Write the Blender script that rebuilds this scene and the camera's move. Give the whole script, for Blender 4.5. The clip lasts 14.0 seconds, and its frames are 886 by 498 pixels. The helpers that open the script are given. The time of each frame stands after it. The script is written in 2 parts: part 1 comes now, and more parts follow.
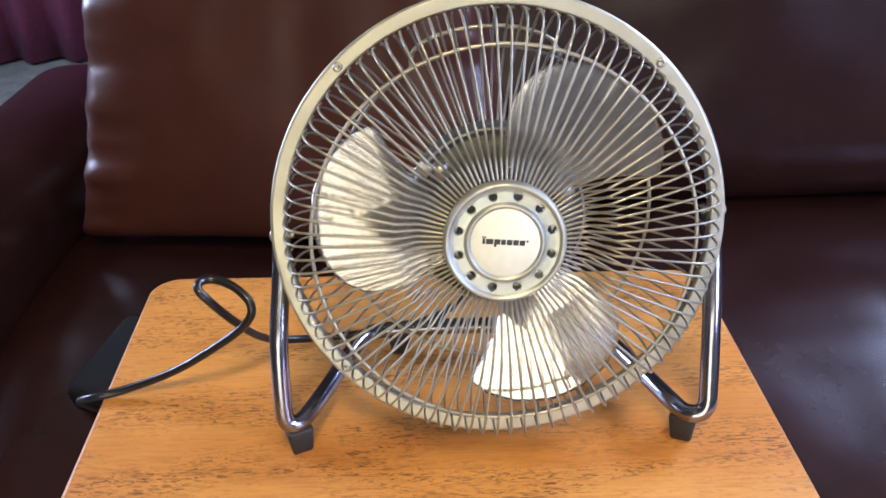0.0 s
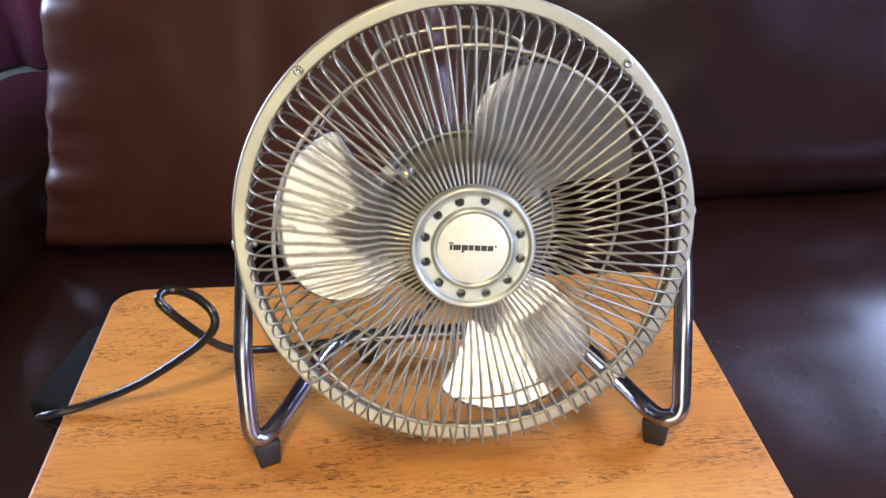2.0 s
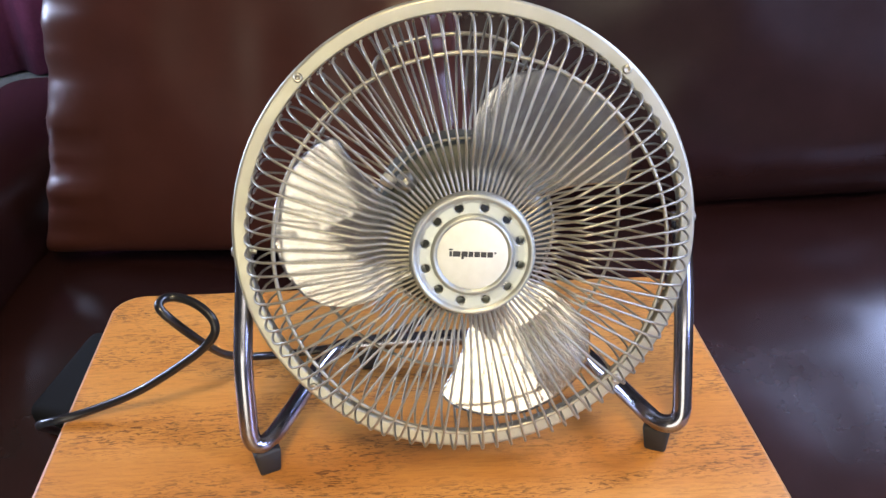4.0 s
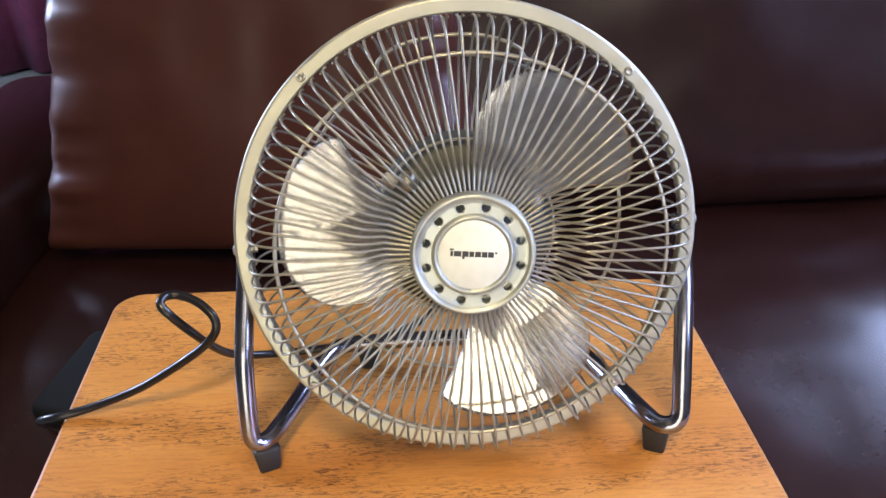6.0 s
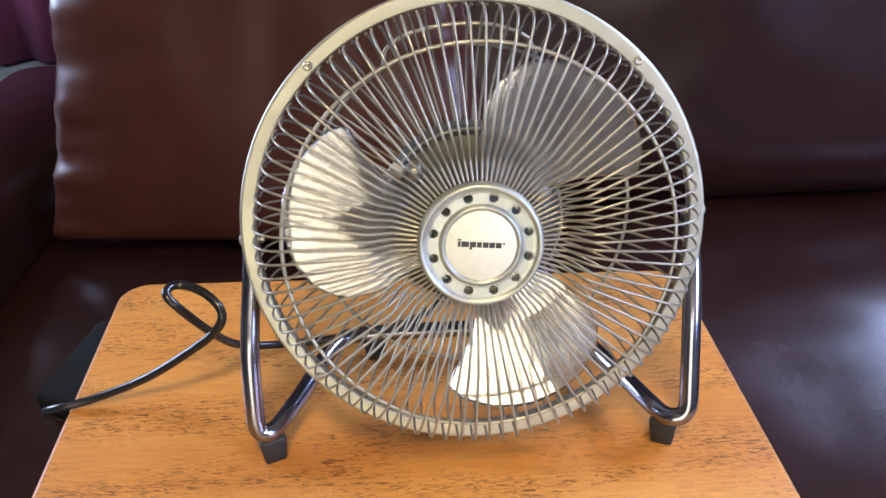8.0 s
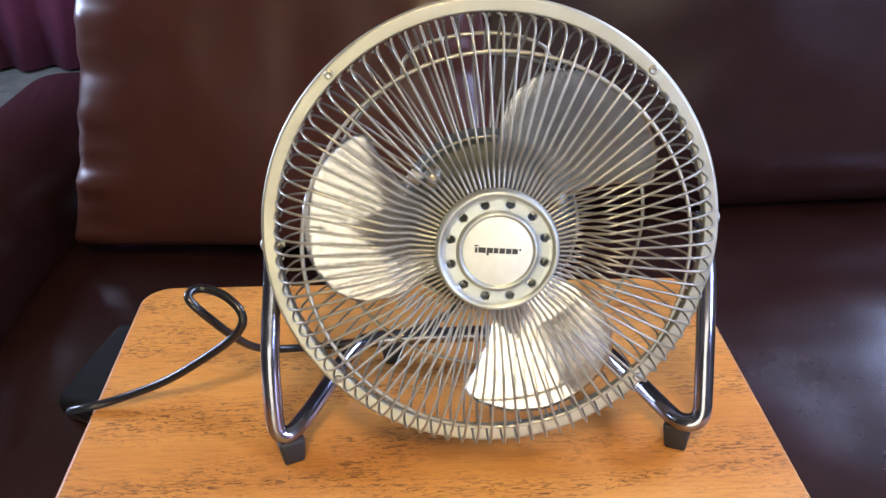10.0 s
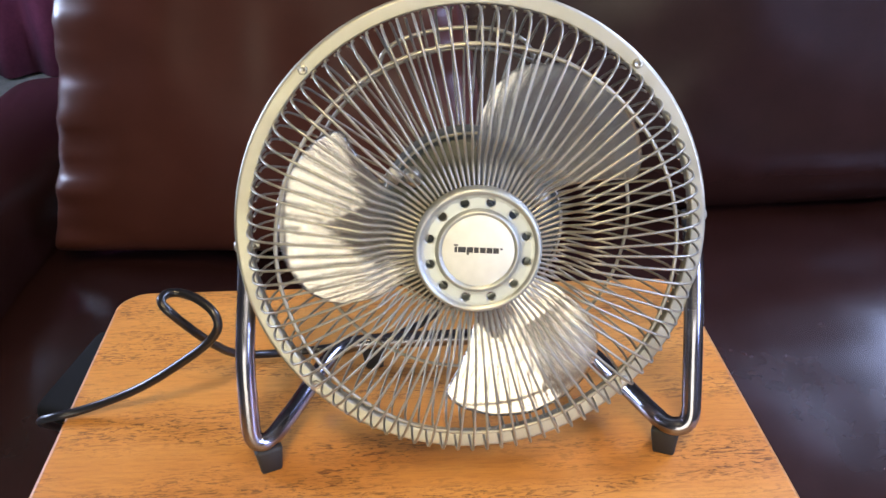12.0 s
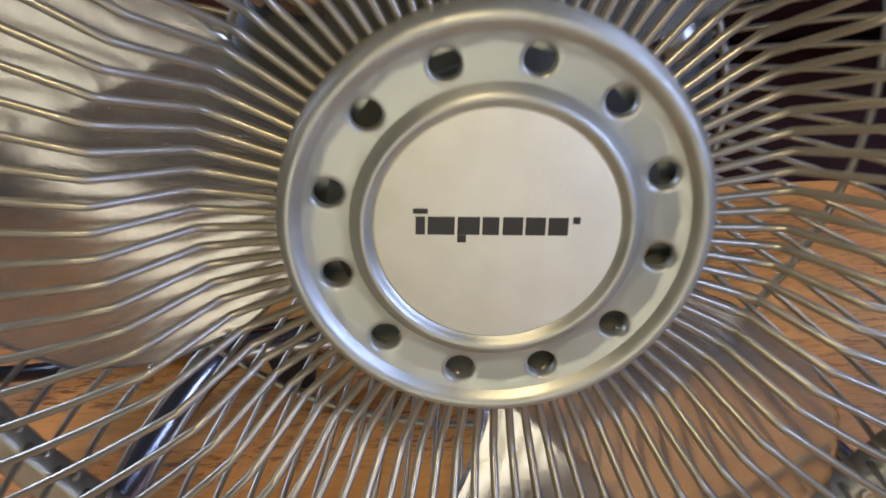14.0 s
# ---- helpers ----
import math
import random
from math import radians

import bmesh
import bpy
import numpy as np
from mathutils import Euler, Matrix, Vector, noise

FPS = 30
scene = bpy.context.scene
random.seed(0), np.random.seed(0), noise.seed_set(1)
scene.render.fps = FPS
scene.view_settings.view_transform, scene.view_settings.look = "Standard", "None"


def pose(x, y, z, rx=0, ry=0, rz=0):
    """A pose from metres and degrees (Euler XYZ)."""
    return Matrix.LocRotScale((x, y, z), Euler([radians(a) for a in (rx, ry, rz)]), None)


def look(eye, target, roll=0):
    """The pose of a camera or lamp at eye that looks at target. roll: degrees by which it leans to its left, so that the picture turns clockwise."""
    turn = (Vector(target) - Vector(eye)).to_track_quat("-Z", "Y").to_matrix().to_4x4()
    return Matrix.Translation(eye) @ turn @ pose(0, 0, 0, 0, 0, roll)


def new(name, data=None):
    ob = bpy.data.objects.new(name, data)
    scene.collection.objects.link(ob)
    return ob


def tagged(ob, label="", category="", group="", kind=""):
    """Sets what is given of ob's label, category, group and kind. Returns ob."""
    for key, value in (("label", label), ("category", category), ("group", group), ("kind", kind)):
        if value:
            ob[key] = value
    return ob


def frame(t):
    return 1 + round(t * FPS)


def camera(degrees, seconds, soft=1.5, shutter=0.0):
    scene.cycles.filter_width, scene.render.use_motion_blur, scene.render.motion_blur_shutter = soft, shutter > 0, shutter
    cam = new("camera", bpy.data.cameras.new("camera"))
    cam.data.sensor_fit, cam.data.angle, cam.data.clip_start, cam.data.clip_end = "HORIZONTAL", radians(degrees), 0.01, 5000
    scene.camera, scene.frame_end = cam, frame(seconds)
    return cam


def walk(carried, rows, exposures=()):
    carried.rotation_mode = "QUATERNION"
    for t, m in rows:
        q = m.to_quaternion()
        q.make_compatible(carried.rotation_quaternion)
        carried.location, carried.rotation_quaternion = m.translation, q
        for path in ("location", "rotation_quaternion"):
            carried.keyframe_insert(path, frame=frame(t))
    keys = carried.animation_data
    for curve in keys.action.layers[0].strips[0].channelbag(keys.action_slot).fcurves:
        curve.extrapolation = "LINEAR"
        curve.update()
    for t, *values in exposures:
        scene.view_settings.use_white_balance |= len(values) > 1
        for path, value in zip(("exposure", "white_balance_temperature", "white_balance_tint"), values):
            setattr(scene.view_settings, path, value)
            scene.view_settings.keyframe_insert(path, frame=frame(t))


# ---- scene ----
cam = camera(52.8, 14.0, shutter=0.5)
PATH = [
    (0, (0.044, 0.084, 1.049), (-0.03, 1.809, 0.04), -3.1),
    (0.5, (0.048, 0.093, 1.045), (-0.005, 1.832, 0.059), -3.6),
    (1, (0.049, 0.094, 1.045), (0.014, 1.832, 0.056), -3.7),
    (1.5, (0.048, 0.093, 1.044), (0.029, 1.831, 0.054), -3.1),
    (2, (0.047, 0.094, 1.045), (0.034, 1.823, 0.039), -3.0),
    (2.5, (0.049, 0.092, 1.048), (0.03, 1.822, 0.045), -3.3),
    (3, (0.048, 0.094, 1.046), (0.03, 1.829, 0.051), -3.4),
    (5.5, (0.048, 0.095, 1.046), (0.033, 1.825, 0.043), -2.8),
    (6, (0.048, 0.093, 1.046), (0.03, 1.828, 0.051), -2.8),
    (6.5, (0.048, 0.092, 1.042), (0.033, 1.831, 0.053), -2.7),
    (7, (0.047, 0.097, 1.04), (0.031, 1.825, 0.033), -2.7),
    (7.5, (0.048, 0.098, 1.041), (0.029, 1.822, 0.026), -2.7),
    (8, (0.046, 0.095, 1.044), (0.019, 1.821, 0.034), -2.8),
    (8.5, (0.045, 0.088, 1.049), (0.007, 1.825, 0.06), -2.8),
    (11, (0.047, 0.087, 1.047), (-0.021, 1.818, 0.048), -3.2),
    (11.5, (0.05, 0.086, 1.046), (-0.015, 1.821, 0.054), -3.3),
    (12, (0.051, 0.099, 1.037), (0.01, 1.839, 0.053), -3.1),
    (12.5, (0.052, 0.142, 1.018), (0.043, 1.859, -0.008), -3.0),
    (13, (0.052, 0.239, 0.973), (0.049, 1.88, -0.169), -3.0),
    (13.2, (0.049, 0.278, 0.96), (0.037, 1.87, -0.251), -3.7),
    (13.5, (0.058, 0.324, 0.933), (-0.037, 1.914, -0.276), -5.3),
    (13.7, (0.06, 0.356, 0.92), (-0.055, 1.899, -0.348), -6.1),
    (14, (0.059, 0.391, 0.894), (-0.056, 1.928, -0.381), -6.2),
]
EXPOSURES = [(0, 0.0), (12.3, 0.0), (12.8, -0.22), (13.2, -0.52), (13.5, -0.84), (14, -0.93)]
walk(cam, [(t, look(eye, target, roll)) for t, eye, target, roll in PATH], EXPOSURES)

# ---- world and lights ----
world = bpy.data.worlds.new("world")
scene.world = world
world.use_nodes = True
wn = world.node_tree
sky = wn.nodes.new("ShaderNodeTexSky")
sky.sky_type, sky.sun_disc, sky.sun_elevation, sky.sun_rotation = "NISHITA", False, radians(35), radians(60)
wn.links.new(sky.outputs[0], wn.nodes["Background"].inputs[0])
wn.nodes["Background"].inputs[1].default_value = 0.1


def area_lamp(name, eye, target, sx, sy, watts, colour):
    lamp = bpy.data.lights.new(name, "AREA")
    lamp.shape, lamp.size, lamp.size_y, lamp.energy, lamp.color = "RECTANGLE", sx, sy, watts, colour
    ob = new(name, lamp)
    ob.matrix_world = look(eye, target)
    return ob


area_lamp("window_daylight_east", (1.66, 1.40, 1.95), (0.5, 0.95, 0.5), 0.9, 0.62, 60, (0.48, 0.60, 1.0))
area_lamp("window_daylight_front", (1.66, -0.55, 1.40), (0.5, 1.0, 0.7), 0.7, 1.0, 50, (0.44, 0.55, 1.0))
area_lamp("window_daylight_west", (-2.55, 1.75, 1.50), (-0.5, 1.0, 0.7), 1.0, 1.1, 115, (0.56, 0.68, 1.0))
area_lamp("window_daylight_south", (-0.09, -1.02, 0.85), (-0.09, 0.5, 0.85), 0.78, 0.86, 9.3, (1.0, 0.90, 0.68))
# added fill lamp that brightens the left blade's bent corner; no known source
area_lamp("blade_fill_lamp", (0.46, -1.02, 1.18), (0.46, 0.5, 1.0), 0.26, 0.32, 1.15, (1.0, 0.90, 0.68))
area_lamp("ceiling_light", (0.05, -0.50, 2.32), (0.05, 0.45, 0.66), 0.35, 0.35, 33, (1.0, 0.78, 0.44))



# ---- materials ----
def material(name, colour, rough=0.5, metal=0.0, coat=0.0):
    m = bpy.data.materials.new(name)
    m.use_nodes = True
    b = m.node_tree.nodes["Principled BSDF"]
    b.inputs["Base Color"].default_value = (*colour, 1)
    b.inputs["Roughness"].default_value = rough
    b.inputs["Metallic"].default_value = metal
    b.inputs["Coat Weight"].default_value = coat
    return m, m.node_tree, b


def coords(nt, scale=(1, 1, 1)):
    c = nt.nodes.new("ShaderNodeTexCoord")
    k = nt.nodes.new("ShaderNodeMapping")
    k.inputs["Scale"].default_value = scale
    nt.links.new(c.outputs["Object"], k.inputs["Vector"])
    return k.outputs["Vector"]


def noise_tex(nt, vector, scale, detail=4.0, rough=0.55, distort=0.0):
    n = nt.nodes.new("ShaderNodeTexNoise")
    n.inputs["Scale"].default_value, n.inputs["Detail"].default_value = scale, detail
    n.inputs["Roughness"].default_value, n.inputs["Distortion"].default_value = rough, distort
    nt.links.new(vector, n.inputs["Vector"])
    return n.outputs["Fac"]


def ramp(nt, fac, stops):
    r = nt.nodes.new("ShaderNodeValToRGB")
    e = r.color_ramp.elements
    while len(e) < len(stops):
        e.new(0.5)
    for el, (p, c) in zip(e, stops):
        el.position, el.color = p, (*c, 1) if len(c) == 3 else c
    nt.links.new(fac, r.inputs["Fac"])
    return r.outputs["Color"]


def mixed(nt, fac, a, b, kind="MIX"):
    m = nt.nodes.new("ShaderNodeMix")
    m.data_type, m.blend_type = "RGBA", kind
    for v, i in ((fac, 0), (a, 6), (b, 7)):
        if isinstance(v, (int, float)):
            m.inputs[i].default_value = v
        elif isinstance(v, tuple):
            m.inputs[i].default_value = (*v, 1)
        else:
            nt.links.new(v, m.inputs[i])
    return m.outputs[2]


def bump(nt, b, height, strength, distance):
    k = nt.nodes.new("ShaderNodeBump")
    k.inputs["Strength"].default_value, k.inputs["Distance"].default_value = strength, distance
    nt.links.new(height, k.inputs["Height"])
    nt.links.new(k.outputs["Normal"], b.inputs["Normal"])


def vary(nt, b, socket, fac, low, high):
    m = nt.nodes.new("ShaderNodeMapRange")
    m.inputs["To Min"].default_value, m.inputs["To Max"].default_value = low, high
    m.inputs["From Min"].default_value, m.inputs["From Max"].default_value = 0.3, 0.7
    nt.links.new(fac, m.inputs["Value"])
    nt.links.new(m.outputs[0], b.inputs[socket])


def metal_finish(name, dark, light, rough, metal, scale=60, relief=0.03):
    m, nt, b = material(name, light, rough, metal)
    v = coords(nt)
    big, fine = noise_tex(nt, v, scale, 3), noise_tex(nt, v, scale * 20, 2)
    nt.links.new(ramp(nt, big, ((0.3, dark), (0.7, light))), b.inputs["Base Color"])
    vary(nt, b, "Roughness", big, rough * 0.8, rough * 1.25)
    if relief:
        bump(nt, b, fine, relief, 0.0003)
    return m


RIM_PAINT = metal_finish("champagne_silver_paint", (0.38, 0.37, 0.295), (0.43, 0.42, 0.34), 0.42, 0.7)
CAP_PAINT = metal_finish("silver_paint", (0.38, 0.40, 0.36), (0.44, 0.46, 0.42), 0.40, 0.75, 90, 0.05)
WIRE = metal_finish("silver_wire", (0.285, 0.268, 0.215), (0.345, 0.327, 0.268), 0.35, 0.65)
CHROME = metal_finish("chrome", (0.22, 0.22, 0.26), (0.33, 0.33, 0.38), 0.19, 1.0, 40, 0.01)
ALUMINIUM = metal_finish("satin_aluminium", (0.80, 0.79, 0.76), (0.88, 0.87, 0.84), 0.12, 0.95, 35, 0.0)
MOTOR = metal_finish("grey_motor_paint", (0.055, 0.060, 0.050), (0.078, 0.084, 0.071), 0.5, 0.4)
STEEL = metal_finish("zinc_screw", (0.42, 0.41, 0.36), (0.55, 0.53, 0.46), 0.32, 0.95)
FOIL = metal_finish("pale_foil_label", (0.60, 0.60, 0.48), (0.66, 0.66, 0.54), 0.5, 0.12, 160, 0.15)
INK = material("dark_ink", (0.02, 0.02, 0.018), 0.5)[0]

RUBBER, _nt, _b = material("black_rubber", (0.012, 0.012, 0.012), 0.6)
bump(_nt, _b, noise_tex(_nt, coords(_nt), 400, 3), 0.2, 0.0005)
CORD, _nt, _b = material("black_vinyl", (0.010, 0.010, 0.012), 0.28)
bump(_nt, _b, noise_tex(_nt, coords(_nt), 120, 3), 0.15, 0.0006)
PLASTIC, _nt, _b = material("black_plastic", (0.005, 0.005, 0.005), 0.8)
_b.inputs["Specular IOR Level"].default_value = 0.15
bump(_nt, _b, noise_tex(_nt, coords(_nt), 900, 2), 0.1, 0.0003)


def wood():
    m, nt, b = material("honey_wood", (0.5, 0.25, 0.08), 0.4, 0, 0.4)
    b.inputs["Coat Roughness"].default_value = 0.28
    v = coords(nt)
    broad = noise_tex(nt, coords(nt, (2.5, 16, 16)), 1.0, 5, 0.6, 0.5)
    streak = noise_tex(nt, coords(nt, (34, 380, 380)), 1.0, 6, 0.75, 0.4)
    fleck = noise_tex(nt, coords(nt, (125, 600, 600)), 1.0, 3, 0.65, 1.0)
    patch = noise_tex(nt, coords(nt, (7, 30, 30)), 1.0, 4, 0.65, 0.5)
    stain = noise_tex(nt, v, 11.0, 4, 0.6, 0.3)
    base = ramp(nt, broad, ((0.28, (0.45, 0.172, 0.030)), (0.5, (0.55, 0.238, 0.050)), (0.72, (0.62, 0.298, 0.075))))
    fine = ramp(nt, streak, ((0.28, (0.66, 0.58, 0.52)), (0.5, (0.96, 0.95, 0.93)), (0.72, (1.06, 1.05, 1.03))))
    col = mixed(nt, 0.9, base, fine, "MULTIPLY")
    col = mixed(nt, 0.5, col, ramp(nt, stain, ((0.3, (0.80, 0.72, 0.66)), (0.6, (1.05, 1.04, 1.02)))), "MULTIPLY")
    mask = mixed(nt, 1.0, ramp(nt, fleck, ((0.51, (0, 0, 0)), (0.59, (0.95, 0.95, 0.95)))), ramp(nt, patch, ((0.42, (0.10, 0.10, 0.10)), (0.60, (1, 1, 1)))), "MULTIPLY")
    col = mixed(nt, mask, col, (0.14, 0.047, 0.012))
    nt.links.new(col, b.inputs["Base Color"])
    vary(nt, b, "Roughness", streak, 0.34, 0.5)
    bump(nt, b, streak, 0.15, 0.0006)
    return m


def leather(name, dark, light, rough):
    m, nt, b = material(name, light, rough)
    v = coords(nt)
    big, mid = noise_tex(nt, v, 3.5, 4, 0.6), noise_tex(nt, v, 22, 4, 0.6)
    cells = nt.nodes.new("ShaderNodeTexVoronoi")
    cells.inputs["Scale"].default_value = 420
    nt.links.new(v, cells.inputs["Vector"])
    col = mixed(nt, 0.35, ramp(nt, big, ((0.3, dark), (0.7, light))), ramp(nt, mid, ((0.3, dark), (0.75, light))))
    nt.links.new(col, b.inputs["Base Color"])
    vary(nt, b, "Roughness", mid, rough * 0.94, rough * 1.08)
    b.inputs["Specular IOR Level"].default_value = 0.36
    height = mixed(nt, 0.5, cells.outputs["Distance"], mid)
    bump(nt, b, height, 0.05, 0.0005)
    return m


WOOD = wood()
LEATHER = leather("dark_brown_leather", (0.015, 0.006, 0.005), (0.027, 0.010, 0.009), 0.25)
PILLOW_LEATHER = leather("russet_brown_leather", (0.038, 0.0115, 0.007), (0.062, 0.019, 0.012), 0.31)


def fabric(name, dark, light, scale, rough=0.9):
    m, nt, b = material(name, light, rough)
    v = coords(nt)
    big, fine = noise_tex(nt, v, scale, 4, 0.7), noise_tex(nt, v, scale * 12, 3)
    nt.links.new(mixed(nt, 0.4, ramp(nt, big, ((0.35, dark), (0.65, light))), ramp(nt, fine, ((0.35, dark), (0.65, light)))), b.inputs["Base Color"])
    bump(nt, b, fine, 0.4, 0.004)
    return m


CARPET = fabric("grey_green_carpet", (0.10, 0.11, 0.10), (0.22, 0.23, 0.21), 14)
CURTAIN = fabric("maroon_cloth", (0.10, 0.017, 0.046), (0.15, 0.028, 0.070), 6)
PLASTER = fabric("tan_plaster", (0.13, 0.11, 0.085), (0.17, 0.145, 0.11), 3)
WHITE_PAINT = fabric("white_paint", (0.74, 0.73, 0.70), (0.80, 0.79, 0.76), 5, 0.5)
GLASS, _nt, _b = material("window_glass", (1, 1, 1), 0.0)
_b.inputs["Transmission Weight"].default_value = 1.0


# ---- mesh helpers ----
def mesh_object(name, bm, mat, parent=None, label="", smooth=True):
    me = bpy.data.meshes.new(name)
    bmesh.ops.recalc_face_normals(bm, faces=bm.faces[:])
    for f in bm.faces:
        f.smooth = smooth
    bm.to_mesh(me)
    bm.free()
    me.materials.append(mat)
    ob = new(name, me)
    if parent:
        ob.parent = parent
    return tagged(ob, label)


def part(name, bm, material_, parent, label="", smooth=True):
    return mesh_object(name, bm, material_, parent, label, smooth)


def again(ob, m, parent):
    """Another object on the mesh of ob."""
    c = new(ob.name.split(".")[0], ob.data)
    c.parent, c.matrix_local = parent, m
    if "label" in ob:
        c["label"] = ob["label"]
    return c


def thing(name, label, category, m=Matrix(), group="", kind=""):
    ob = new(name)
    ob.empty_display_size = 0.05
    ob.matrix_world = m
    return tagged(ob, label, category, group, kind)


def rounded(points, times=2, closed=False):
    """Cut the corners of a line."""
    pts = [Vector(p) for p in points]
    for _ in range(times):
        out = [] if closed else [pts[0]]
        n = len(pts)
        for i in range(n if closed else n - 1):
            a, b = pts[i], pts[(i + 1) % n]
            out += [a.lerp(b, 0.25), a.lerp(b, 0.75)]
        pts = out if closed else out + [pts[-1]]
    return pts


def tube(points, radius, sides=8, closed=False, bm=None, squash=1.0):
    bm = bm or bmesh.new()
    pts, n = [Vector(p) for p in points], len(points)
    rings, side = [], None
    for i in range(n):
        a = pts[i - 1] if (i or closed) else pts[i]
        b = pts[(i + 1) % n] if (i < n - 1 or closed) else pts[i]
        way = (b - a).normalized()
        if side is None:
            side = way.cross(Vector((0, 0, 1)) if abs(way.z) < 0.9 else Vector((1, 0, 0))).normalized()
        side = (side - way * side.dot(way)).normalized()
        up = way.cross(side)
        r = radius(i / (n - 1)) if callable(radius) else radius
        rings.append([bm.verts.new(pts[i] + side * (r * math.cos(k * math.tau / sides)) + up * (r * squash * math.sin(k * math.tau / sides))) for k in range(sides)])
    for i in range(n if closed else n - 1):
        p, q = rings[i], rings[(i + 1) % n]
        for k in range(sides):
            bm.faces.new((p[k], p[(k + 1) % sides], q[(k + 1) % sides], q[k]))
    if not closed:
        bm.faces.new(rings[0])
        bm.faces.new(rings[-1])
    return bm


def lathe(profile, steps=64, closed=False):
    """Turn (r, z) round the z axis."""
    bm = bmesh.new()
    rings = []
    for r, z in profile:
        if r < 1e-6:
            rings.append([bm.verts.new((0, 0, z))] * steps)
        else:
            rings.append([bm.verts.new((r * math.cos(k * math.tau / steps), r * math.sin(k * math.tau / steps), z)) for k in range(steps)])
    pairs = list(zip(rings, rings[1:])) + ([(rings[-1], rings[0])] if closed else [])
    for p, q in pairs:
        for k in range(steps):
            vs = []
            for v in (p[k], p[(k + 1) % steps], q[(k + 1) % steps], q[k]):
                if v not in vs:
                    vs.append(v)
            if len(vs) > 2:
                bm.faces.new(vs)
    return bm


def box(sx, sy, sz, bevel=0.0, at=(0, 0, 0), segments=2):
    bm = bmesh.new()
    bmesh.ops.create_cube(bm, size=1.0, matrix=Matrix.Translation(at) @ Matrix.Diagonal((sx, sy, sz, 1)))
    if bevel:
        bmesh.ops.bevel(bm, geom=bm.edges[:], offset=bevel, segments=segments, affect="EDGES", profile=0.5)
    return bm


def circle(r, z, n=96):
    return [Vector((r * math.cos(k * math.tau / n), r * math.sin(k * math.tau / n), z)) for k in range(n)]


# ---- room ----
def slab(name, label, category, mat, lo, hi):
    size = [b - a for a, b in zip(lo, hi)]
    mid = [(a + b) / 2 for a, b in zip(lo, hi)]
    ob = mesh_object(name, box(*size), mat, smooth=False)
    ob.location = mid
    return tagged(ob, label, category, kind="structure")


X0, X1, Y0, Y1, H = -2.6, 1.7, -1.1, 3.5, 2.4
slab("floor", "grey-green speckled carpet floor", "floor", CARPET, (X0 - 0.12, Y0 - 0.12, -0.1), (X1 + 0.12, Y1 + 0.12, 0))
slab("ceiling", "plain tan ceiling", "ceiling", PLASTER, (X0 - 0.12, Y0 - 0.12, H), (X1 + 0.12, Y1 + 0.12, H + 0.1))
slab("wall_north", "plain tan plaster wall behind the curtain", "wall", PLASTER, (X0, Y1, 0), (X1, Y1 + 0.12, H))


def pierced_wall(name, x, y0, y1, z0, z1, second=None, ends=(Y0 - 0.12, Y1 + 0.12)):
    """A wall along y with one or two openings."""
    bm = bmesh.new()
    blocks = [(ends[0], y0, 0, H), (y1, ends[1], 0, H), (y0, y1, 0, z0), (y0, y1, z1, H)]
    if second:
        p, q, c, d = second
        blocks[0] = (q, y0, 0, H)
        blocks += [(ends[0], p, 0, H), (p, q, 0, c), (p, q, d, H)]
    for a, b, c, d in blocks:
        bmesh.ops.create_cube(bm, size=1.0, matrix=Matrix.Translation((0, (a + b) / 2, (c + d) / 2)) @ Matrix.Diagonal((0.12, b - a, d - c, 1)))
    ob = mesh_object(name, bm, PLASTER, smooth=False)
    ob.location.x = x
    return tagged(ob, "plain tan plaster wall with a window opening", "wall", kind="structure")


def window(name, x, y0, y1, z0, z1):
    w = thing(name, "white-framed window with clear glass panes", "window", pose(x, (y0 + y1) / 2, (z0 + z1) / 2), kind="structure")
    wy, wz = y1 - y0, z1 - z0
    bm = bmesh.new()
    for sy, sz, py, pz in ((0.05, wz, -wy / 2 + 0.025, 0), (0.05, wz, wy / 2 - 0.025, 0), (wy - 0.1, 0.05, 0, -wz / 2 + 0.025), (wy - 0.1, 0.05, 0, wz / 2 - 0.025), (wy - 0.1, 0.04, 0, 0)):
        bmesh.ops.create_cube(bm, size=1.0, matrix=Matrix.Translation((0, py, pz)) @ Matrix.Diagonal((0.06, sy, sz, 1)))
    part("window_frame", bm, WHITE_PAINT, w, smooth=False)
    for s in (-1, 1):
        p = part("pane", box(0.004, wy - 0.1, wz / 2 - 0.07, at=(0, 0, s * (wz / 4 - 0.0025))), GLASS, w, smooth=False)
        p.visible_shadow = False
    bpy.context.view_layer.update()
    return w


# south wall with a wide window and a small added opening for the fill lamp
bm = bmesh.new()
for a, b, c, d in ((X0, -0.5, 0, H), (-0.5, 0.32, 0, 0.40), (-0.5, 0.32, 1.30, H), (0.32, 0.33, 0, H), (0.33, 0.59, 0, 1.02), (0.33, 0.59, 1.34, H), (0.59, X1, 0, H)):
    bmesh.ops.create_cube(bm, size=1.0, matrix=Matrix.Translation(((a + b) / 2, Y0 - 0.06, (c + d) / 2)) @ Matrix.Diagonal((b - a, 0.12, d - c, 1)))
tagged(mesh_object("wall_south", bm, PLASTER, smooth=False), "plain tan plaster wall with a window opening", "wall", kind="structure")
pierced_wall("wall_east", X1 + 0.06, 0.88, 1.92, 1.6, 2.3, (-0.95, -0.15, 0.85, 1.95))
pierced_wall("wall_west", X0 - 0.06, 1.2, 2.3, 0.9, 2.05)
window("window_1", X1 + 0.06, 0.88, 1.92, 1.6, 2.3)
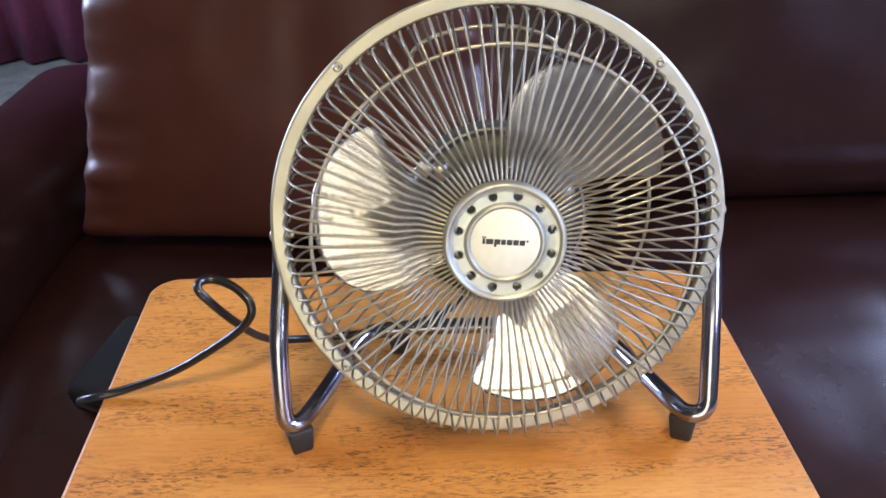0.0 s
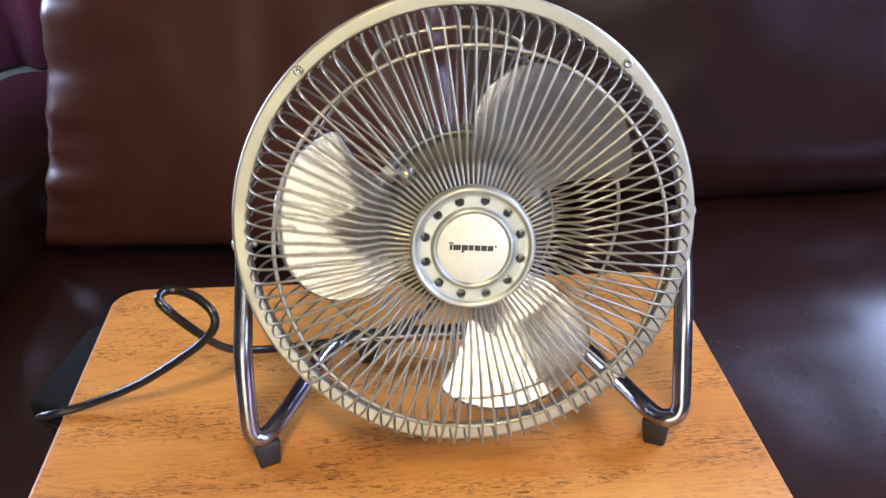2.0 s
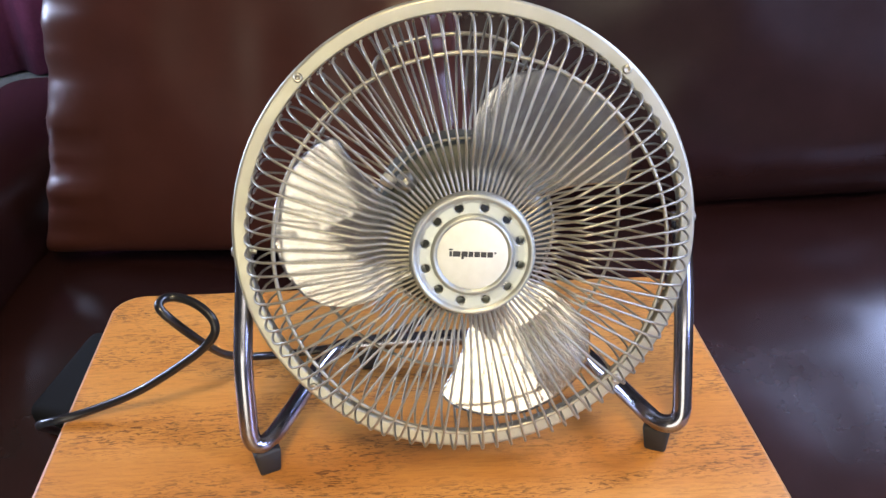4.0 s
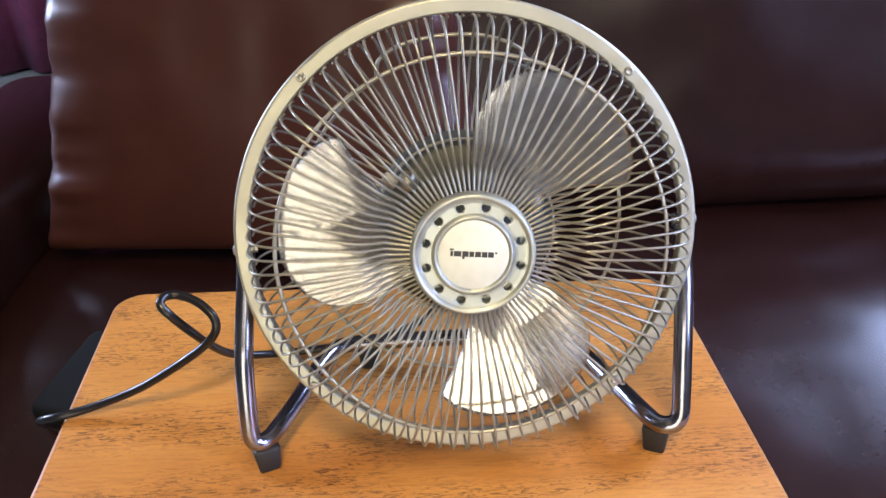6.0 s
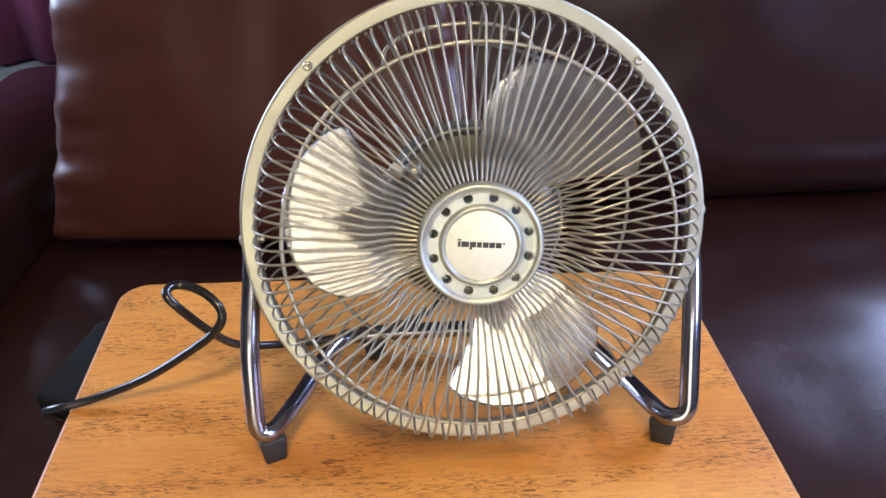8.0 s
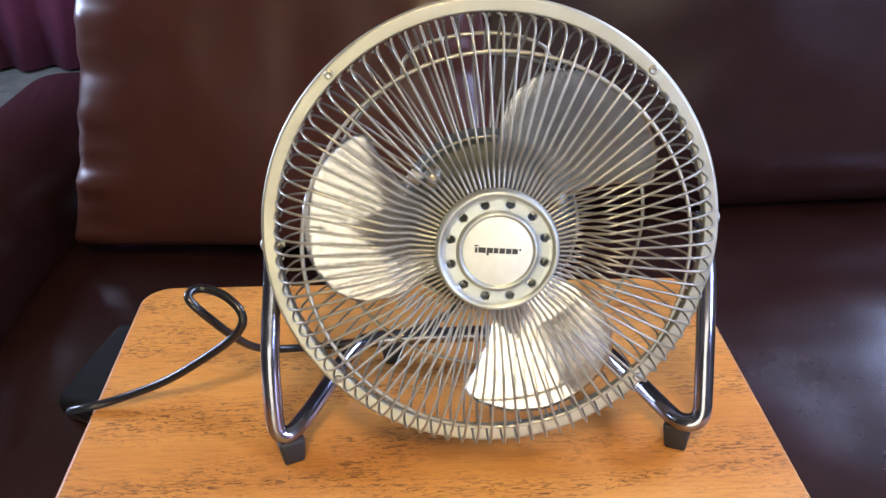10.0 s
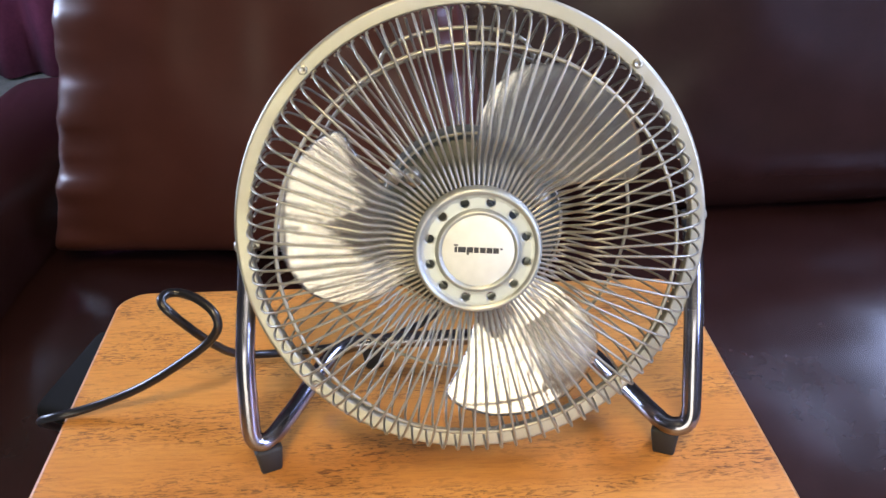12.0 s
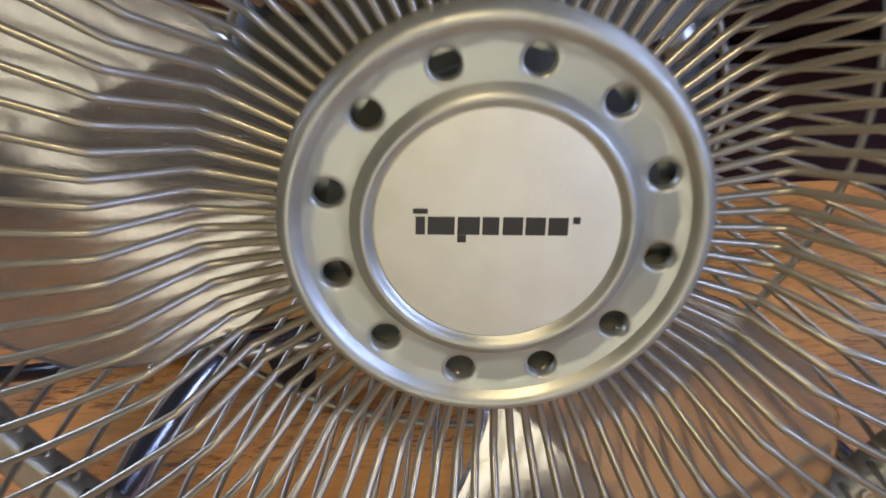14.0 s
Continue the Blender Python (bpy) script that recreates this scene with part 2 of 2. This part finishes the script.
window("window_3", X1 + 0.06, -0.95, -0.15, 0.85, 1.95)
window("window_2", X0 - 0.06, 1.2, 2.3, 0.9, 2.05)
window("window_4", 0, -0.41, 0.41, -0.45, 0.45).matrix_world = pose(-0.09, Y0 - 0.06, 0.85, 0, 0, 90)
# small unseen window, made up to hold the added fill lamp
window("fill_window", 0, -0.13, 0.13, -0.16, 0.16).matrix_world = pose(0.46, Y0 - 0.06, 1.18, 0, 0, 90)
# maroon curtain on the far wall
bm = bmesh.new()
cols, rows_ = 160, 6
grid = [[bm.verts.new((-2.5 + 2.9 * i / cols, 3.40 + 0.035 * math.sin(i * 0.62 + 0.6 * math.sin(i * 0.13)) * (1 - 0.25 * j / rows_), 0.012 + 2.2 * j / rows_)) for j in range(rows_ + 1)] for i in range(cols + 1)]
for i in range(cols):
    for j in range(rows_):
        bm.faces.new((grid[i][j], grid[i + 1][j], grid[i + 1][j + 1], grid[i][j + 1]))
cu = mesh_object("curtain", bm, CURTAIN)
tagged(cu, "dark maroon cloth curtain hanging to the carpet", "curtain")
cu.modifiers.new("thickness", "SOLIDIFY").thickness = 0.006

# ---- sofa ----
SEAT = 0.43


def cushion(w, h, t, nx=40, ny=30, edge=0.35, pinch=0.0, seed=0, crease=0.004, taper=0.0, ripple=0.0):
    """A padded pad in the xy plane, seam at z = 0, thickness t, with slight folds."""
    bm = bmesh.new()
    for s in (1, -1):
        g = []
        for i in range(nx + 1):
            row = []
            for j in range(ny + 1):
                u, v = 2 * i / nx - 1, 2 * j / ny - 1
                u, v = math.sin(u * math.pi / 2), math.sin(v * math.pi / 2)
                k = max(0.0, (1 - abs(u) ** 3.2)) ** edge * max(0.0, (1 - abs(v) ** 3.2)) ** edge
                x = u * w / 2 * (1 - pinch * (1 - v * v) * 1.0) * (1 - taper * (v + 1) / 2)
                y = v * h / 2 * (1 - pinch * (1 - u * u) * 0.6)
                f = noise.noise((x * 5 + seed, y * 5, seed * 3.1)) * crease * 2 + noise.noise((x * 14, y * 9 + seed, 4.0)) * crease
                f += ripple * max(0.0, abs(u) - 0.62) * (math.sin(v * 17 + 2.2 * noise.noise((v * 3, u, seed))) + 0.6 * math.sin(v * 39 + seed))
                row.append(bm.verts.new((x, y, s * (k * t / 2 + f * k))))
            g.append(row)
        for i in range(nx):
            for j in range(ny):
                bm.faces.new((g[i][j], g[i + 1][j], g[i + 1][j + 1], g[i][j + 1]))
    bmesh.ops.remove_doubles(bm, verts=bm.verts[:], dist=0.0004)
    return bm


sofa = thing("sofa", "dark brown leather sofa with padded seat, back and rolled arm", "sofa", pose(0, 0, 0))
base = part("base", box(2.15, 1.00, 0.24, 0.02), LEATHER, sofa)
base.location = (0.455, 1.20, 0.14)

def seat_pad(w, seed):
    """A seat cushion with a full, sagging front roll."""
    bm = bmesh.new()
    line = rounded([Vector((0, y, z)) for y, z in ((1.36, 0.26), (1.36, 0.395), (1.28, 0.428), (1.14, 0.433), (1.02, 0.427), (0.93, 0.406), (0.84, 0.374), (0.75, 0.333), (0.685, 0.29), (0.668, 0.26))], 3)
    rings, n = [], 70
    for i in range(n + 1):
        u = 2 * i / n - 1
        u = math.sin(u * math.pi / 2)
        k = (1 - abs(u) ** 10) ** 0.4
        ring = []
        for p in line:
            f = 0.006 * noise.noise((u * w * 2.6 + seed, p.y * 5, 1.0)) + 0.0025 * noise.noise((u * w * 11, p.y * 17 + seed, 2.0))
            ring.append(bm.verts.new((u * w / 2, p.y, 0.24 + (p.z - 0.24) * (0.55 + 0.45 * k) + f * k)))
        rings.append(ring)
    for p, q in zip(rings, rings[1:]):
        for k in range(len(p) - 1):
            bm.faces.new((p[k], q[k], q[k + 1], p[k + 1]))
        bm.faces.new((p[-1], q[-1], q[0], p[0]))
    bm.faces.new(rings[0])
    bm.faces.new(rings[-1])
    return bm


for k, x in enumerate((0.21, 1.33)):
    c = part("seat_cushion", seat_pad((1.70, 0.44)[k], 3.0 + 4 * k), LEATHER, sofa)
    c.location = (x + (0.045, 0)[k], 0, 0)
for k, x in enumerate((0.34, 1.325)):
    me = part("back_cushion", cushion((1.50, 0.45)[k], 0.54, 0.30, 60, 34, 0.28, 0, 2.0 + k, 0.006), LEATHER, sofa)
    me.matrix_local = pose(x, 1.375, SEAT + 0.25, 82, 0, 0)
bk = part("back_frame", box(1.95, 0.22, 0.72, 0.06, segments=4), LEATHER, sofa)
bk.location = (0.575, 1.62, 0.40)
prof = rounded([Vector((a, 0, b)) for a, b in ((-0.095, 0.04), (-0.095, 0.36), (-0.13, 0.41), (-0.135, 0.52), (-0.06, 0.575), (0.05, 0.57), (0.105, 0.52), (0.105, 0.42), (0.09, 0.36), (0.09, 0.04))], 3)
bm = bmesh.new()
ends = []
for y, k in ((0.62, 0.93), (0.635, 0.985), (0.66, 1.0), (1.40, 1.0), (1.66, 1.0), (1.70, 0.95)):
    ends.append([bm.verts.new((p.x * k, y, 0.33 + (p.z - 0.33) * k)) for p in prof])
for p, q in zip(ends, ends[1:]):
    for k in range(len(p)):
        bm.faces.new((p[k], p[(k + 1) % len(p)], q[(k + 1) % len(q)], q[k]))
bm.faces.new(ends[0])
bm.faces.new(ends[-1])
arm = part("arm", bm, LEATHER, sofa)
arm.location = (-0.672, 0, -0.028)

pillow = thing("pillow", "russet brown leather pillow with piped seams leaning on the sofa back", "pillow", pose(-0.191, 1.21, SEAT + 0.278, 81, 0, -8.0))
part("cover", cushion(0.648, 0.545, 0.14, 72, 56, 0.20, 0.07, 7.0, 0.004, 0.25, 0.02), PILLOW_LEATHER, pillow)
edge_line = []
for k in range(160):
    a = k / 160 * 4
    s, q = int(a), 2 * (a - int(a)) - 1
    q = math.sin(q * math.pi / 2)
    u, v = ((q, -1), (1, q), (-q, 1), (-1, -q))[s]
    edge_line.append((u * 0.324 * (1 - 0.07 * (1 - v * v)) * (1 - 0.25 * (v + 1) / 2), v * 0.2725 * (1 - 0.07 * (1 - u * u) * 0.6), 0.0))
part("piping", tube(edge_line, 0.0045, 6, closed=True), PILLOW_LEATHER, pillow)

# ---- tray table ----
TOP = 0.66
table = thing("tray_table", "small honey-coloured wooden tray table with rounded corners", "table", pose(0, 0, 0))
outline = []
for cx, cy, a0 in ((0.2015, 0.684, 0), (-0.2035, 0.6935, 90), (-0.182, 0.342, 180), (0.222, 0.332, 270)):
    for k in range(9):
        a = radians(a0 + k * 90 / 8)
        outline.append((cx + 0.022 * math.cos(a), cy + 0.022 * math.sin(a)))
bm = bmesh.new()
levels = []
for inset, z in ((0.004, -0.018), (0.0, -0.014), (0.0, -0.004), (0.0012, -0.0012), (0.004, 0.0)):
    ring = []
    for x, y in outline:
        c = Vector((0.009 - x, 0.52 - y))
        c = c.normalized() * inset
        ring.append(bm.verts.new((x + c.x, y + c.y, TOP + z)))
    levels.append(ring)
for p, q in zip(levels, levels[1:]):
    for k in range(len(p)):
        bm.faces.new((p[k], p[(k + 1) % len(p)], q[(k + 1) % len(p)], q[k]))
bm.faces.new(levels[0])
bm.faces.new(levels[-1])
top = part("tabletop", bm, WOOD, table)
for f in top.data.polygons:
    f.use_smooth = len(f.vertices) < 5
for x in (-0.17, 0.175):
    for s in (-1, 1):
        leg = part("leg", tube([(x, 0.52 - s * 0.135, TOP - 0.02), (x, 0.52 + s * 0.17, 0.0)], 0.013, 8), WOOD, table)
    b_ = part("crossbar", tube([(x, 0.39, TOP - 0.03), (x, 0.65, TOP - 0.03)], 0.011, 8), WOOD, table)

# ---- fan ----
TILT, YAW = 0.2502, 0.0537
AXIS = Vector((math.sin(YAW) * math.cos(TILT), -math.cos(YAW) * math.cos(TILT), math.sin(TILT)))
RIGHT = Vector((math.cos(YAW), math.sin(YAW), 0))
UP = AXIS.cross(RIGHT)
HUB = Vector((0.0596, 0.4963, 0.8105))
HEAD = Matrix.Translation(HUB) @ Matrix((RIGHT, UP, AXIS)).transposed().to_4x4()
fan = thing("desk_fan", "silver metal desk fan with wire grille and chrome tube stand", "fan", pose(0.05, 0.55, TOP))
BACK = fan.matrix_world.inverted()
IN_HEAD = BACK @ HEAD


def head_part(name, bm, mat, label="", parent=None, smooth=True):
    ob = part(name, bm, mat, parent or fan, label, smooth)
    ob.matrix_local = IN_HEAD if parent is None else Matrix()
    return ob


D = -0.0385
rim = head_part("rim_band", lathe([(0.1226, D - 0.008), (0.1221, D - 0.0075), (0.1221, D - 0.001), (0.1228, D), (0.1234, D), (0.1288, D), (0.1294, D), (0.1305, D - 0.0007), (0.1309, D - 0.002), (0.1309, D - 0.016), (0.1302, D - 0.017), (0.1294, D - 0.016), (0.1294, D - 0.003), (0.1287, D - 0.0018), (0.1232, D - 0.0018), (0.1228, D - 0.003)], 128, True), RIM_PAINT, "champagne silver painted metal band")
rim.data.polygons.foreach_set("use_smooth", [True] * len(rim.data.polygons))

N = 90
WIRE_R = 0.00074
front = rounded([(0.0290, 0, -0.0045), (0.0465, 0, -0.0068), (0.0475, 0, -0.0062), (0.0585, 0, 0.0022), (0.0600, 0, 0.0030), (0.0800, 0, 0.0024), (0.1034, 0, -0.0006), (0.1120, 0, -0.0032), (0.1172, 0, -0.0085), (0.1203, 0, -0.0180), (0.1214, 0, -0.0280), (0.1212, 0, -0.0410)], 1)
wire = head_part("front_grille_wire", tube(front, WIRE_R, 6), WIRE)
for k in range(N):
    m = IN_HEAD @ Matrix.Rotation((k + 0.5) * math.tau / N, 4, "Z")
    if k:
        again(wire, m, fan)
    else:
        wire.matrix_local = m
rear = rounded([(0.1205, 0, -0.0405), (0.1212, 0, -0.055), (0.1165, 0, -0.066), (0.0980, 0, -0.083), (0.0640, 0, -0.092), (0.0500, 0, -0.090)], 1)
wire = head_part("rear_grille_wire", tube(rear, WIRE_R, 6), WIRE)
for k in range(1, N):
    again(wire, IN_HEAD @ Matrix.Rotation(k * math.tau / N, 4, "Z"), fan)
head_part("front_hoop", tube(circle(0.1034, -0.0026), 0.0011, 8, True), WIRE)
head_part("rear_hoop", tube(circle(0.0980, -0.0840), 0.0011, 8, True), WIRE)
arc = [(0.0980, 117.5), (0.1035, 116), (0.1075, 113.5)] + [(0.1095, a) for a in range(108, 72, -6)] + [(0.108, 69), (0.103, 65.5), (0.098, 63)]
head_part("carry_handle", tube(rounded([(r * math.cos(radians(a)), r * math.sin(radians(a)), -0.0865) for r, a in arc], 1), 0.0013, 8), WIRE)

# motor, shaft and blades
head_part("motor", lathe([(0, -0.058), (0.030, -0.058), (0.046, -0.060), (0.0515, -0.063), (0.0530, -0.067), (0.0530, -0.094), (0.050, -0.098), (0.040, -0.112), (0.020, -0.118), (0, -0.118)], 64), MOTOR, "grey painted motor housing")
head_part("motor_hoop", tube(circle(0.0525, -0.0585, 72), 0.0009, 8, True), WIRE)
head_part("shaft", lathe([(0, -0.012), (0.0035, -0.012), (0.004, -0.0125), (0.004, -0.060)], 20), STEEL)
# dark motor paint on this hub stands in for shade behind the cap holes
head_part("blade_hub", lathe([(0, -0.020), (0.010, -0.020), (0.0115, -0.021), (0.012, -0.024), (0.0185, -0.025), (0.0185, -0.028), (0.012, -0.029), (0.012, -0.040), (0, -0.040)], 40), MOTOR)
for k in range(3):
    a = radians(45 + 120 * k)
    nut = head_part("motor_nut", lathe([(0, 0.0065), (0.0035, 0.0065), (0.0045, 0.005), (0.0045, 0.002), (0.0062, 0.0018), (0.0062, 0.0)], 6 * 3), STEEL)
    nut.matrix_local = IN_HEAD @ Matrix.Translation((0.043 * math.cos(a + 1.6), 0.043 * math.sin(a + 1.6), -0.0602))


bracket = head_part("motor_bracket", box(0.009, 0.007, 0.002, 0.0008), STEEL)
bracket.matrix_local = IN_HEAD @ Matrix.Rotation(radians(143), 4, "Z") @ Matrix.Translation((0.0520, 0, -0.0570))


def along(x, table_):
    for (a, p), (b, q) in zip(table_, table_[1:]):
        if x <= b:
            return p + (q - p) * max(0.0, (x - a) / (b - a))
    return table_[-1][1]


def blade():
    bm = bmesh.new()
    nu, ns = 72, 44
    tip = [(0, 0.090), (0.03, 0.0945), (0.1, 0.099), (0.25, 0.104), (0.42, 0.1065), (0.57, 0.105), (0.7, 0.101), (0.83, 0.094), (0.92, 0.084), (0.97, 0.073), (1.0, 0.064)]
    lead = [(0.012, 26), (0.02, 18), (0.05, 8.5), (0.07, 3), (0.09, -2.5), (0.11, -4)]
    trail = [(0.012, 52), (0.02, 58), (0.035, 65), (0.05, 68), (0.064, 66.5), (0.08, 66), (0.11, 66)]
    g = []
    def pressed(x, y):
        """Height of the twisted blade."""
        r, a = math.hypot(x, y), math.degrees(math.atan2(y, x))
        u = (a - along(r, lead)) / (along(r, trail) - along(r, lead))
        fade = min(1.0, (r - 0.010) / 0.045)
        return -0.0235 - 0.013 * (0.5 - u) * fade - 0.002 * (4 * (u - 0.5) ** 2 - 1) * fade

    for i in range(nu + 1):
        u = i / nu
        row = []
        for j in range(ns + 1):
            s = j / ns
            r = 0.013 + (along(u, tip) - 0.013) * s
            a = radians(along(r, lead) + (along(r, trail) - along(r, lead)) * u)
            x, y = r * math.cos(a), r * math.sin(a)
            # the leading corner is bent flat along a crease
            fold = max(0.0, (x - 0.0475) * 0.824 - (y - 0.0067) * 0.567)
            z = pressed(x - fold * 0.824, y + fold * 0.567) - 0.02 * fold
            row.append(bm.verts.new((r * math.cos(a), r * math.sin(a), z)))
        g.append(row)
    for i in range(nu):
        for j in range(ns):
            bm.faces.new((g[i][j], g[i + 1][j], g[i + 1][j + 1], g[i][j + 1]))
    bmesh.ops.solidify(bm, geom=bm.faces[:], thickness=0.0009)
    return bm


b0 = head_part("blade", blade(), ALUMINIUM, "bare satin aluminium blade")
b0.matrix_local = IN_HEAD @ Matrix.Rotation(radians(139), 4, "Z")
for k in (1, 2):
    again(b0, IN_HEAD @ Matrix.Rotation(radians(139 + 120 * k), 4, "Z"), fan)


# hub cap with twelve holes
def hub_cap():
    def face(r):
        """Height of the pressed cap over the radius."""
        return along(r, [(0.0, 0.0006), (0.0186, 0.0006), (0.0192, 0.0014), (0.0202, 0.0021), (0.0212, 0.0014), (0.0222, 0.0002), (0.0230, 0.0), (0.0284, 0.0), (0.0292, 0.0004), (0.0302, 0.0013), (0.0314, 0.0018), (0.0324, 0.0012), (0.0331, -0.0004), (0.0333, -0.0025), (0.0331, -0.0055)])
    rr = [0.0222, 0.0212, 0.0207, 0.0202, 0.0197, 0.0192, 0.0186, 0.008, 0.0]
    bm = lathe([(r, face(r)) for r in rr], 96)
    outer = [(0.0292, face(0.0292)), (0.0297, face(0.0297)), (0.0302, face(0.0302)), (0.0308, 0.00165), (0.0314, 0.0018), (0.0319, 0.0016), (0.0324, 0.0012), (0.0329, 0.0002), (0.0331, -0.0004), (0.0333, -0.0025), (0.0331, -0.0055), (0.0300, -0.0062), (0.026, -0.0062)]
    extra = lathe(outer, 96)
    me = bpy.data.meshes.new("tmp")
    extra.to_mesh(me)
    extra.free()
    bm.from_mesh(me)
    bpy.data.meshes.remove(me)
    ra, rb, rc, hole = 0.0222, 0.0292, 0.0257, 0.00235
    for s in range(12):
        t0 = radians(72.5 + 30 * s)
        square = []
        for k in range(8):
            square.append((-1 + k / 4, -1))
        for k in range(8):
            square.append((1, -1 + k / 4))
        for k in range(8):
            square.append((1 - k / 4, 1))
        for k in range(8):
            square.append((-1, 1 - k / 4))
        rings = []
        for q, grow, z in ((0.0, 1, None), (0.45, 1, None), (0.8, 1, None), (1.0, 1.09, 0.0), (1.0, 1.02, -0.00012), (1.0, 0.985, -0.00035), (1.0, 0.97, -0.0004), (1.0, 0.97, -0.0018)):
            ring = []
            for u, v in square:
                r = (ra + rb) / 2 + v * (rb - ra) / 2
                t = u * radians(15)
                x, y = r * math.cos(t), r * math.sin(t)
                a = math.atan2(v, u)
                hx, hy = rc + hole * grow * math.sin(a), hole * grow * math.cos(a)
                px, py = x + (hx - x) * q, y + (hy - y) * q
                h = face(r) * (1 - q) if z is None else z
                ring.append(bm.verts.new((px * math.cos(t0) - py * math.sin(t0), px * math.sin(t0) + py * math.cos(t0), h)))
            rings.append(ring)
        for n, (p, q) in enumerate(zip(rings, rings[1:])):
            for k in range(32):
                bm.faces.new((p[k], p[(k + 1) % 32], q[(k + 1) % 32], q[k]))
    bmesh.ops.remove_doubles(bm, verts=bm.verts[:], dist=0.00002)
    return bm


cap = head_part("hub_cap", hub_cap(), CAP_PAINT, "pressed silver hub cap with a ring of twelve holes")
label = head_part("badge", lathe([(0, 0.0011), (0.0183, 0.0011), (0.0186, 0.0009), (0.0186, 0.0004)], 72), FOIL, "round pale foil badge", cap)


def bar(x, y, w, h):
    ob = part("badge_bar", box(w, h, 0.00006, at=(x, y, 0.00115)), INK, label, "dark printed bar", False)
    ob.matrix_local = pose(0.0006, 0.0004, 0, 0, 0, -6.5)
    return ob


# plain printed bars of the maker's mark
for x, w in ((-0.0121, 0.0014), (-0.0090, 0.0040), (-0.0049, 0.0033), (-0.0016, 0.0025), (0.0017, 0.0030), (0.0051, 0.0030), (0.0085, 0.0030)):
    bar(x, 0.0, w, 0.0029)
bar(-0.0121, 0.0023, 0.0022, 0.0008)
bar(-0.0059, -0.0021, 0.0013, 0.0012)
bar(0.0112, 0.0010, 0.0011, 0.0011)

# rim screws
for a in (43.0, 132.0, 221.5, 311.5):
    sc = head_part("rim_screw", lathe([(0, 0.0007), (0.0011, 0.0007), (0.0012, 0.0012), (0.0021, 0.0012), (0.0026, 0.0006), (0.0027, 0)], 18), STEEL)
    sc.matrix_local = IN_HEAD @ Matrix.Translation((0.1264 * math.cos(radians(a)), 0.1264 * math.sin(radians(a)), D))

# stand
def world_part(name, bm, mat, label="", parent=None):
    ob = part(name, bm, mat, parent or fan, label)
    ob.matrix_local = BACK
    return ob


CENTRE = HUB - AXIS * 0.058
PIV_L, PIV_R = CENTRE - RIGHT * 0.1275, CENTRE + RIGHT * 0.1275
line = [PIV_L, (-0.0722, 0.537, 0.776), (-0.0748, 0.525, 0.752), (-0.0762, 0.514, 0.733), (-0.0768, 0.506, 0.705), (-0.0768, 0.501, 0.685), (-0.0685, 0.503, 0.6815), (-0.0610, 0.520, 0.683), (-0.0535, 0.548, 0.680), (-0.0440, 0.582, 0.680), (-0.0340, 0.602, 0.680), (-0.012, 0.605, 0.680), (0.050, 0.606, 0.680), (0.108, 0.604, 0.680), (0.128, 0.598, 0.680), (0.134, 0.581, 0.680), (0.152, 0.543, 0.680), (0.1605, 0.517, 0.683), (0.1685, 0.503, 0.6815), (0.1805, 0.502, 0.685), (0.1812, 0.509, 0.704), (0.1822, 0.522, 0.738), (0.1840, 0.537, 0.764), (0.1845, 0.548, 0.780), PIV_R]
world_part("stand", tube(rounded(line, 3), lambda s: 0.0056, 18), CHROME, "bent chrome tube stand")
for p, s in ((PIV_L, -1), (PIV_R, 1)):
    knob = world_part("pivot_bolt", lathe([(0, 0.0016), (0.0022, 0.0016), (0.0032, 0.0009), (0.0034, 0.0), (0.0026, -0.0004), (0.0022, -0.012)], 20), STEEL)
    knob.matrix_local = BACK @ Matrix.Translation(p + AXIS * 0.014 + RIGHT * s * 0.0032) @ (Vector((s, s * YAW, 0)).to_track_quat("Z", "Y").to_matrix().to_4x4())


def foot(x, y, turn, w=0.0165, d=0.017, h=0.021):
    bm = box(w, d, h, 0.0022)
    for v in bm.verts:
        if v.co.z < 0:
            v.co.x *= 0.80
            v.co.y *= 0.88
    ob = world_part("rubber_foot", bm, RUBBER, "black rubber foot")
    ob.matrix_local = BACK @ pose(x, y, TOP + h / 2 + 0.0001, 0, 0, turn)


foot(-0.0708, 0.5075, 24, h=0.0185)
foot(0.1690, 0.5105, -22, h=0.0185)
foot(-0.013, 0.606, 0, 0.016, 0.014, 0.020)
foot(0.106, 0.605, 0, 0.016, 0.014, 0.020)

# power cord over the table and off its edge
CZ = TOP + 0.0040
cord_line = [HUB - AXIS * 0.108 + UP * -0.03, (0.05, 0.646, 0.700), (0.02, 0.640, CZ), (-0.04, 0.622, CZ), (-0.084, 0.617, CZ), (-0.107, 0.595, 0.680), (-0.116, 0.572, 0.709), (-0.127, 0.557, 0.738), (-0.137, 0.561, 0.748), (-0.131, 0.574, 0.747), (-0.112, 0.567, 0.744), (-0.099, 0.557, 0.734), (-0.107, 0.557, 0.719), (-0.134, 0.559, 0.699), (-0.165, 0.563, 0.678), (-0.204, 0.562, CZ), (-0.222, 0.556, CZ), (-0.238, 0.564, 0.655), (-0.248, 0.592, 0.628), (-0.262, 0.650, 0.570), (-0.290, 0.720, 0.500), (-0.325, 0.80, SEAT + 0.022)]
world_part("power_cord", tube(rounded(cord_line, 3), 0.0029, 10), CORD, "black vinyl power cord looped on the table")

# black box on the seat beside the table
strip = thing("power_strip", "black plastic power strip lying on the sofa seat", "power strip", pose(-0.352, 0.945, SEAT - 0.026, 12, -3, -22))
part("housing", box(0.092, 0.13, 0.042, 0.014, (0, -0.03, 0.021), 4), PLASTIC, strip)
